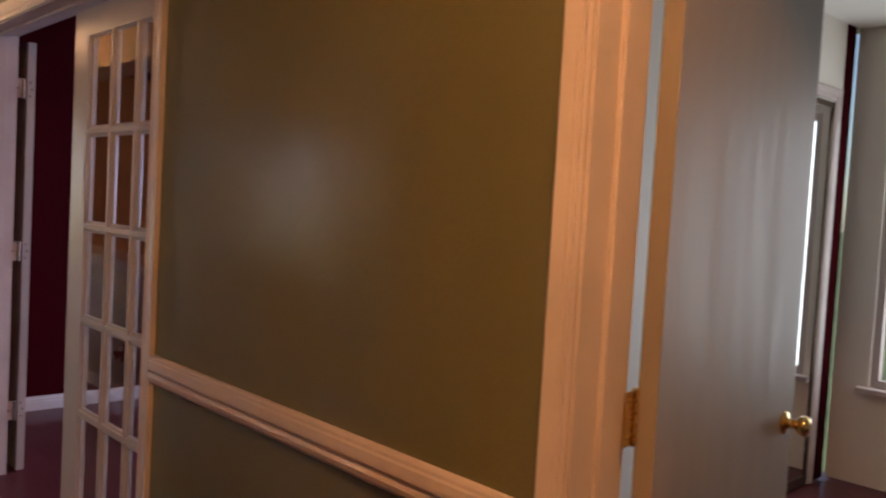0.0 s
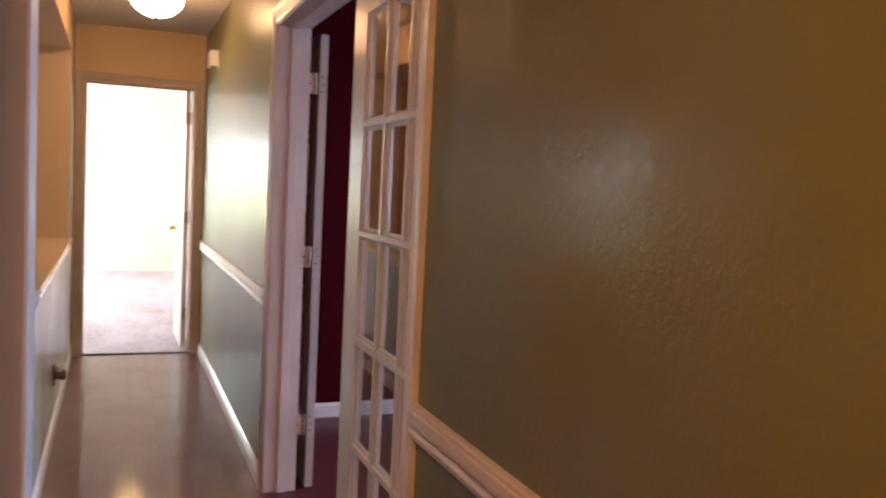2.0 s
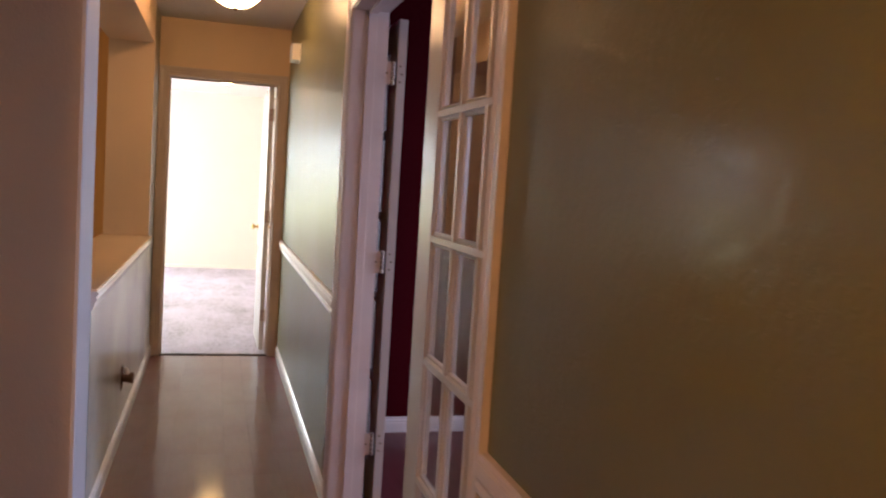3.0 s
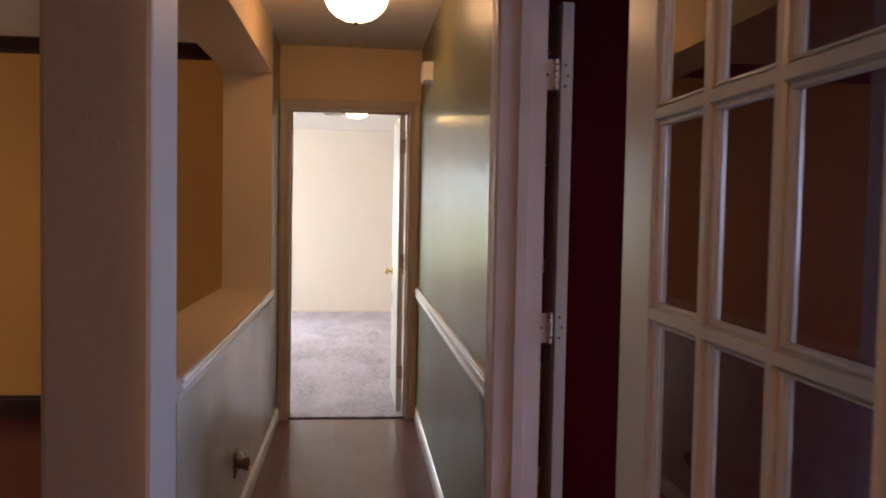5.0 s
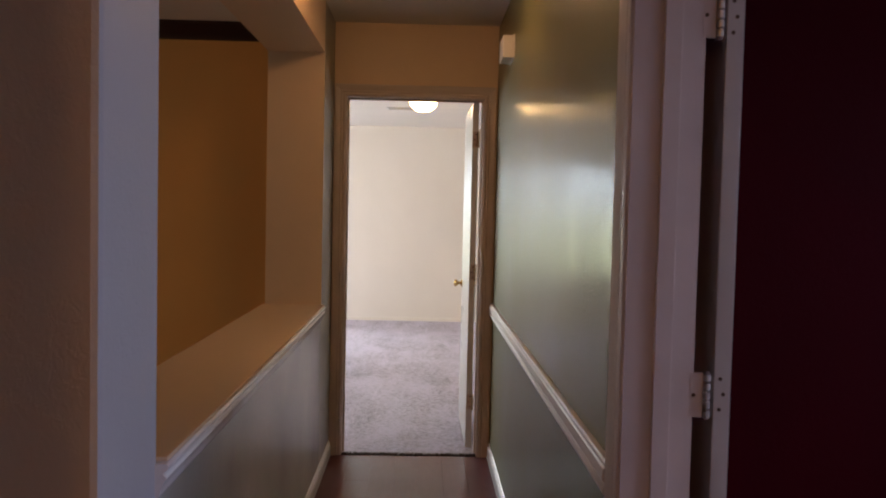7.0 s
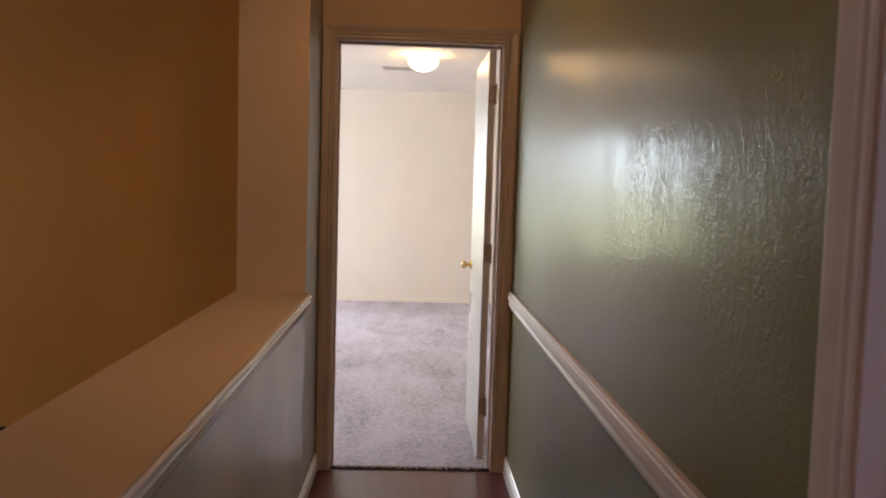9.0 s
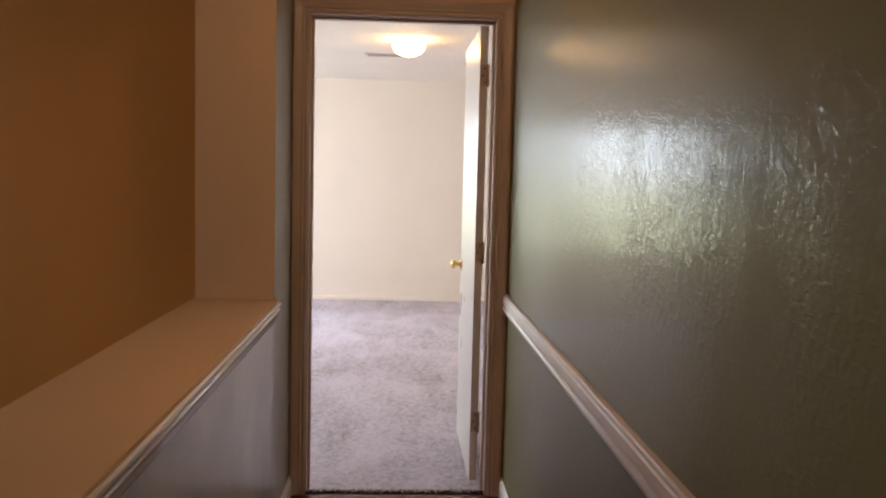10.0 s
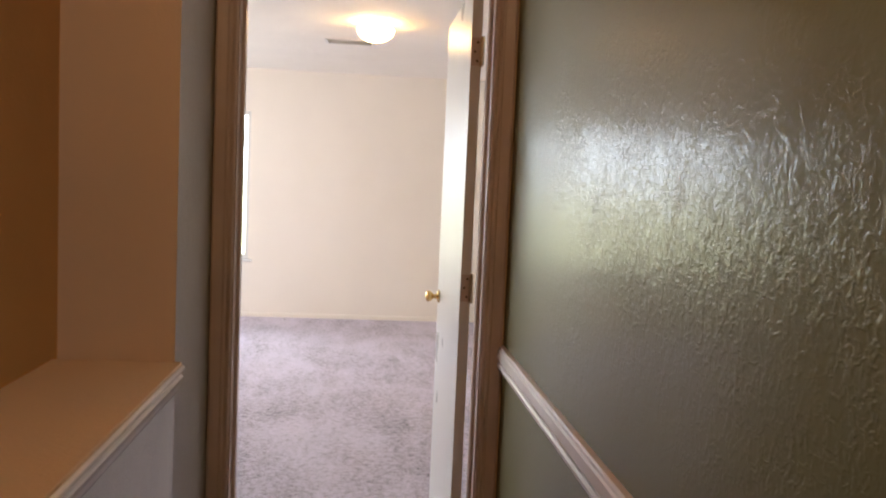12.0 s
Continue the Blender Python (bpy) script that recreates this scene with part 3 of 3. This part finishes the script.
fixed = french_leaf("french_door", pose(FR1 - 0.003, Y2 - 0.035, 0.008), 0.94, "ivory french door leaf with fifteen glass panes, closed", True)
swung = french_leaf("french_door", pose(FR0 - 0.008, Y2 + 0.052, 0.008), 0.87, "ivory french door leaf swung back against the maroon wall", False)
for z in (0.292, 1.04, 1.79):
    painted = hinge(swung, 0.012, -0.018, z, NICKEL)
    part("jamb_plate", box(0.0078, 0.0086, -0.05, -0.024, z - 0.045, z + 0.045), TRIM, painted, "hinge leaf painted over on the jamb")
    part("screw", lathe([(0, 0.0), (0.0042, 0.0), (0.0036, 0.0008), (0, 0.001)], 10, None, pose(0.0086, -0.043, z, 0, 90, 0)), BRONZE, painted, "dark screw head")
    for k, dz in enumerate((-0.031, 0.0, 0.031)):
        part("screw", lathe([(0, 0.0), (0.0042, 0.0), (0.0036, 0.0008), (0, 0.001)], 10, None, pose(0.0, 0.013 + 0.007 * (k % 2), z + dz, 0, 90, 0)), BRONZE, painted, "dark screw head")


def slab_door(name, at, w, label, knob_sides, material):
    """A flat hollow-core door; hinge edge at x = 0, runs along +x, thickness along y."""
    door = thing(name, at, label, "door")
    part("slab", box(0, w, 0, 0.035, 0, 2.01, bevel=0.002), material, door)
    for side in knob_sides:
        knob(door, pose(w - 0.065, 0.035 if side > 0 else 0, 0.91), side)
    part("latch_plate", box(w - 0.0005, w + 0.0012, 0.006, 0.029, 0.88, 0.94), BRASS, door, "brass latch plate")
    for z in (0.27, 1.03, 1.8):
        pin = hinge(door, -0.007, 0.036 if knob_sides[0] < 0 else -0.001, z, BRASS if knob_sides[0] < 0 else AGED)
        if knob_sides[0] > 0:
            part("edge_plate", box(-0.0016, -0.0001, 0.003, 0.033, z - 0.045, z + 0.045), TRIM, pin, "hinge leaf painted over on the door edge")
            for k, dz in enumerate((-0.03, 0.0, 0.03)):
                part("screw", lathe([(0, 0.0), (0.004, 0.0), (0.0034, 0.0012), (0, 0.0014)], 10, None, pose(-0.0015, 0.013 + 0.009 * (k % 2), z + dz, 0, -90, 0)), BRONZE, pin)
    return door


slab_door("bedroom_door", pose(XE - 0.13, ED1 - 0.02, 0.018, 0, 0, 180.45), 0.735, "white flat bedroom door standing open on the carpet", (1, -1), DOORWHITE)
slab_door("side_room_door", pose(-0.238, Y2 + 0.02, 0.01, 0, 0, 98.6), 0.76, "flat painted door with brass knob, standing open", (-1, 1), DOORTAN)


# ---- lamps ----
def bowl_lamp(name, x, y, base, bowl, r, drop, label, ring):
    lamp = thing(name, pose(x, y, CEILING), label, "ceiling light", "ceiling lights")
    part("base_pan", lathe([(0, 0), (r * ring, 0), (r * ring * 1.02, -0.012), (r * ring, -0.03), (r * min(1.04, ring), -0.042), (r * min(0.98, ring), -0.0434), (0, -0.0434)], 32 if ring < 1.1 else 8), base, lamp, smooth=ring < 1.1)
    prof = [(r * math.cos(a), -0.044 - (drop - 0.044) * math.sin(a)) for a in [i * math.pi / 2 / 12 for i in range(13)]]
    part("glass_bowl", lathe([(0, -0.0435), *prof], 40), bowl, lamp, "lit frosted glass bowl", smooth=True)
    part("finial", lathe([(0, -drop + 0.004), (0.012, -drop + 0.002), (0.012, -drop - 0.004), (0.006, -drop - 0.008), (0.008, -drop - 0.014), (0, -drop - 0.018)], 16), base, lamp, smooth=True)
    return lamp


bowl_lamp("hall_ceiling_light", -5.25, 0.762, BRONZE, HALL_BOWL, 0.15, 0.165, "lit frosted bowl ceiling light with dark bronze rim", 1.18)
bowl_lamp("foyer_ceiling_light", 0.45, 0.32, BRONZE, FOYER_BOWL, 0.15, 0.165, "lit frosted bowl ceiling light with dark bronze rim", 1.18)
bowl_lamp("bedroom_ceiling_light", -9.8, 0.768, DOORWHITE, BED_BOWL, 0.125, 0.13, "lit frosted bowl ceiling light on the bedroom ceiling", 0.6)

# ---- small fixtures ----
chime = thing("door_chime", pose(-6.0, YR, 2.168), "small pale plastic door chime box on the green wall", "door chime")
part("cover", box(-0.09, 0.09, -0.055, -0.006, -0.052, 0.052, bevel=0.006), PLASTIC, chime)
part("back_plate", box(-0.095, 0.095, -0.006, 0, -0.056, 0.056, bevel=0.002), PLASTIC, chime)

outlet = thing("wall_outlet", pose(-4.8, 2.725, 0.368), "white duplex outlet on the maroon wall", "outlet")
part("plate", box(0, 0.005, -0.035, 0.035, -0.057, 0.057, bevel=0.002), PLASTIC, outlet)
for z in (-0.02, 0.02):
    socket = part("socket", box(0.004, 0.0075, -0.016, 0.016, z - 0.0145, z + 0.0145, bevel=0.0015), PLASTIC, outlet)
    for y in (-0.007, 0.007):
        part("slot", box(0.0074, 0.0079, y - 0.0012, y + 0.0012, z - 0.005, z + 0.006), SLOT, socket)
part("screw", lathe([(0, 0), (0.003, 0), (0.003, 0.0015), (0, 0.002)], 10, None, pose(0.005, 0, 0, 0, 90, 0)), AGED, outlet)

SMOKE = paint("smoky_brown_plastic", (0.16, 0.1, 0.07), 0.18, 0.15, 0.0001, 90)
BULB = paint("clear_white_plastic", (0.85, 0.83, 0.82), 0.1, 0.03, 0.0001, 90)
plug = thing("plug_in_night_light", pose(-4.825, YL, 0.3), "brown plug-in night light with white bulb, in a brown wall outlet", "night light")
plate = part("outlet_plate", box(-0.037, 0.037, 0, 0.005, -0.058, 0.058, bevel=0.002), SMOKE, plug, "smoky brown outlet plate")
part("screw", lathe([(0, 0), (0.003, 0), (0.003, 0.0012), (0, 0.0016)], 10, None, pose(0, 0.005, 0, -90, 0, 0)), BRONZE, plate)
part("socket", box(-0.016, 0.016, 0.005, 0.0075, -0.035, -0.006, bevel=0.001), SLOT, plate, "dark socket face")
part("body", lathe([(0, 0.006), (0.018, 0.006), (0.021, 0.012), (0.022, 0.03), (0.027, 0.046), (0.028, 0.056), (0.024, 0.06), (0, 0.06)], 24, None, pose(0.004, 0, -0.002, -90, 0, 0)), SMOKE, plug, "rounded brown plug body", smooth=True)
part("bulb", lathe([(0, 0), (0.011, 0.0), (0.014, 0.012), (0.013, 0.026), (0.008, 0.036), (0, 0.04)], 20, None, pose(0.002, 0.028, 0.014, 14, 0, 0)), BULB, plug, "small white bulb cover", smooth=True)
part("lens", lathe([(0, 0), (0.009, 0.001), (0.008, 0.005), (0.004, 0.008), (0, 0.009)], 16, None, pose(0.006, 0.058, -0.02, -75, 0, 0)), BULB, plug, "white sensor lens", smooth=True)

vent = thing("ceiling_vent", pose(-10.62, 0.58, CEILING), "white metal ceiling vent with dark slots", "vent")
part("frame", boxes((-0.08, 0.08, -0.185, -0.165, -0.008, 0), (-0.08, 0.08, 0.165, 0.185, -0.008, 0), (-0.08, -0.06, -0.165, 0.165, -0.008, 0), (0.06, 0.08, -0.165, 0.165, -0.008, 0)), DOORWHITE, vent)
part("backing", box(-0.06, 0.06, -0.165, 0.165, -0.002, 0), SLOT, vent, "dark duct behind the slats")
for k in range(7):
    bm = box(-0.007, 0.007, -0.164, 0.164, -0.0006, 0.0006)
    bmesh.ops.transform(bm, matrix=pose(-0.051 + 0.017 * k, 0, -0.008, 0, 42, 0), verts=bm.verts)
    part("slat", bm, DOORWHITE, vent)

closet = thing("closet_mirror_door", pose(-1.37, 4.0, 0.01), "mirrored closet door in a dark metal frame", "closet door")
part("mirror", box(0.008, 0.014, -0.55, 0.55, 0.05, 1.97), MIRROR, closet, "tall mirror panel")
for a in ((0, 0.02, -0.58, -0.55, 0, 2.0), (0, 0.02, 0.55, 0.58, 0, 2.0), (0, 0.02, -0.55, 0.55, 0, 0.05), (0, 0.02, -0.55, 0.55, 1.97, 2.0)):
    part("frame_bar", box(*a, bevel=0.003), BRONZE, closet)
casing_x("casing_closet", 3.4, 4.6, 2.02, -1.37, 1, "white casing round the mirrored closet door")


def window_bars(name, along, a0, a1, z0, z1, at, label):
    """A fixed and a sliding sash: outer frame and a meeting bar. along: 'x' or 'y'."""
    win = thing(name, pose(0, 0, 0), label, "window")
    f = 0.04
    for b0, b1, c0, c1 in ((a0, a0 + f, z0, z1), (a1 - f, a1, z0, z1), (a0 + f, a1 - f, z0, z0 + f), (a0 + f, a1 - f, z1 - f, z1), ((a0 + a1) / 2 - 0.02, (a0 + a1) / 2 + 0.02, z0 + f, z1 - f)):
        part("frame_bar", box(at, at + 0.03, b0, b1, c0, c1, bevel=0.003) if along == "y" else box(b0, b1, at, at + 0.03, c0, c1, bevel=0.003), DOORWHITE, win)
    return tagged(win, kind="structure")


window_bars("window_bedroom", "y", -2.3, -0.395, 0.58, 2.03, BX0 - 0.09, "white framed bedroom window full of daylight")
window_bars("window_bedroom_south", "x", -11.8, -9.4, 0.6, 2.1, BY0 - 0.045, "white framed wide bedroom window")
window_bars("window_dining", "y", -2.87, -1.93, 0.7, 2.0, -6.915, "white framed dining room window")
# added frame, never in view, round the dining fill lamp
window_bars("window_added_south", "x", -5.55, -3.65, 0.2, 2.15, -4.645, "added, unseen white framed window round the dining fill light")
window_bars("window_red_room", "x", -3.45, -1.95, 0.7, 2.0, 4.705, "white framed window of the maroon room")
structure("sill_bedroom", box(BX0 - 0.05, BX0 + 0.035, -2.34, -0.355, 0.555, 0.58, bevel=0.005), DOORWHITE, "white bedroom window sill", "sill")

# ---- planks ----
mesh = {}
rng = random.Random(4)


def plank(x0, x1, y0, y1):
    key = (round(x1 - x0, 3), round(y1 - y0, 3))
    if key not in mesh:
        bm = box(0, x1 - x0 - 0.0004, 0, y1 - y0 - 0.0004, -0.012, 0, bevel=0.00025)
        me = bpy.data.meshes.new("plank")
        bmesh.ops.recalc_face_normals(bm, faces=bm.faces)
        bm.to_mesh(me)
        bm.free()
        me.materials.append(PLANK)
        mesh[key] = me
    ob = new("plank", mesh[key])
    ob.location = (x0, y0, 0)
    ob.parent = floor


W = 0.128
row = 0
y = -2.028
while y < Y2 + 1.4:
    x = 0.9 if y < Y2 - 0.05 else -1.5
    end = -6.745 if YL - 0.13 < y < Y2 - 0.05 else (-6.88 if y < YL else -4.8)
    if YL - 0.3 < y < YL - 0.1:
        end = -6.745
    x -= rng.choice((0.0, 0.3, 0.6, 0.9))
    while x > end:
        nx = max(end, x - 1.2)
        plank(nx, x, y, y + W)
        x = nx
    y += W
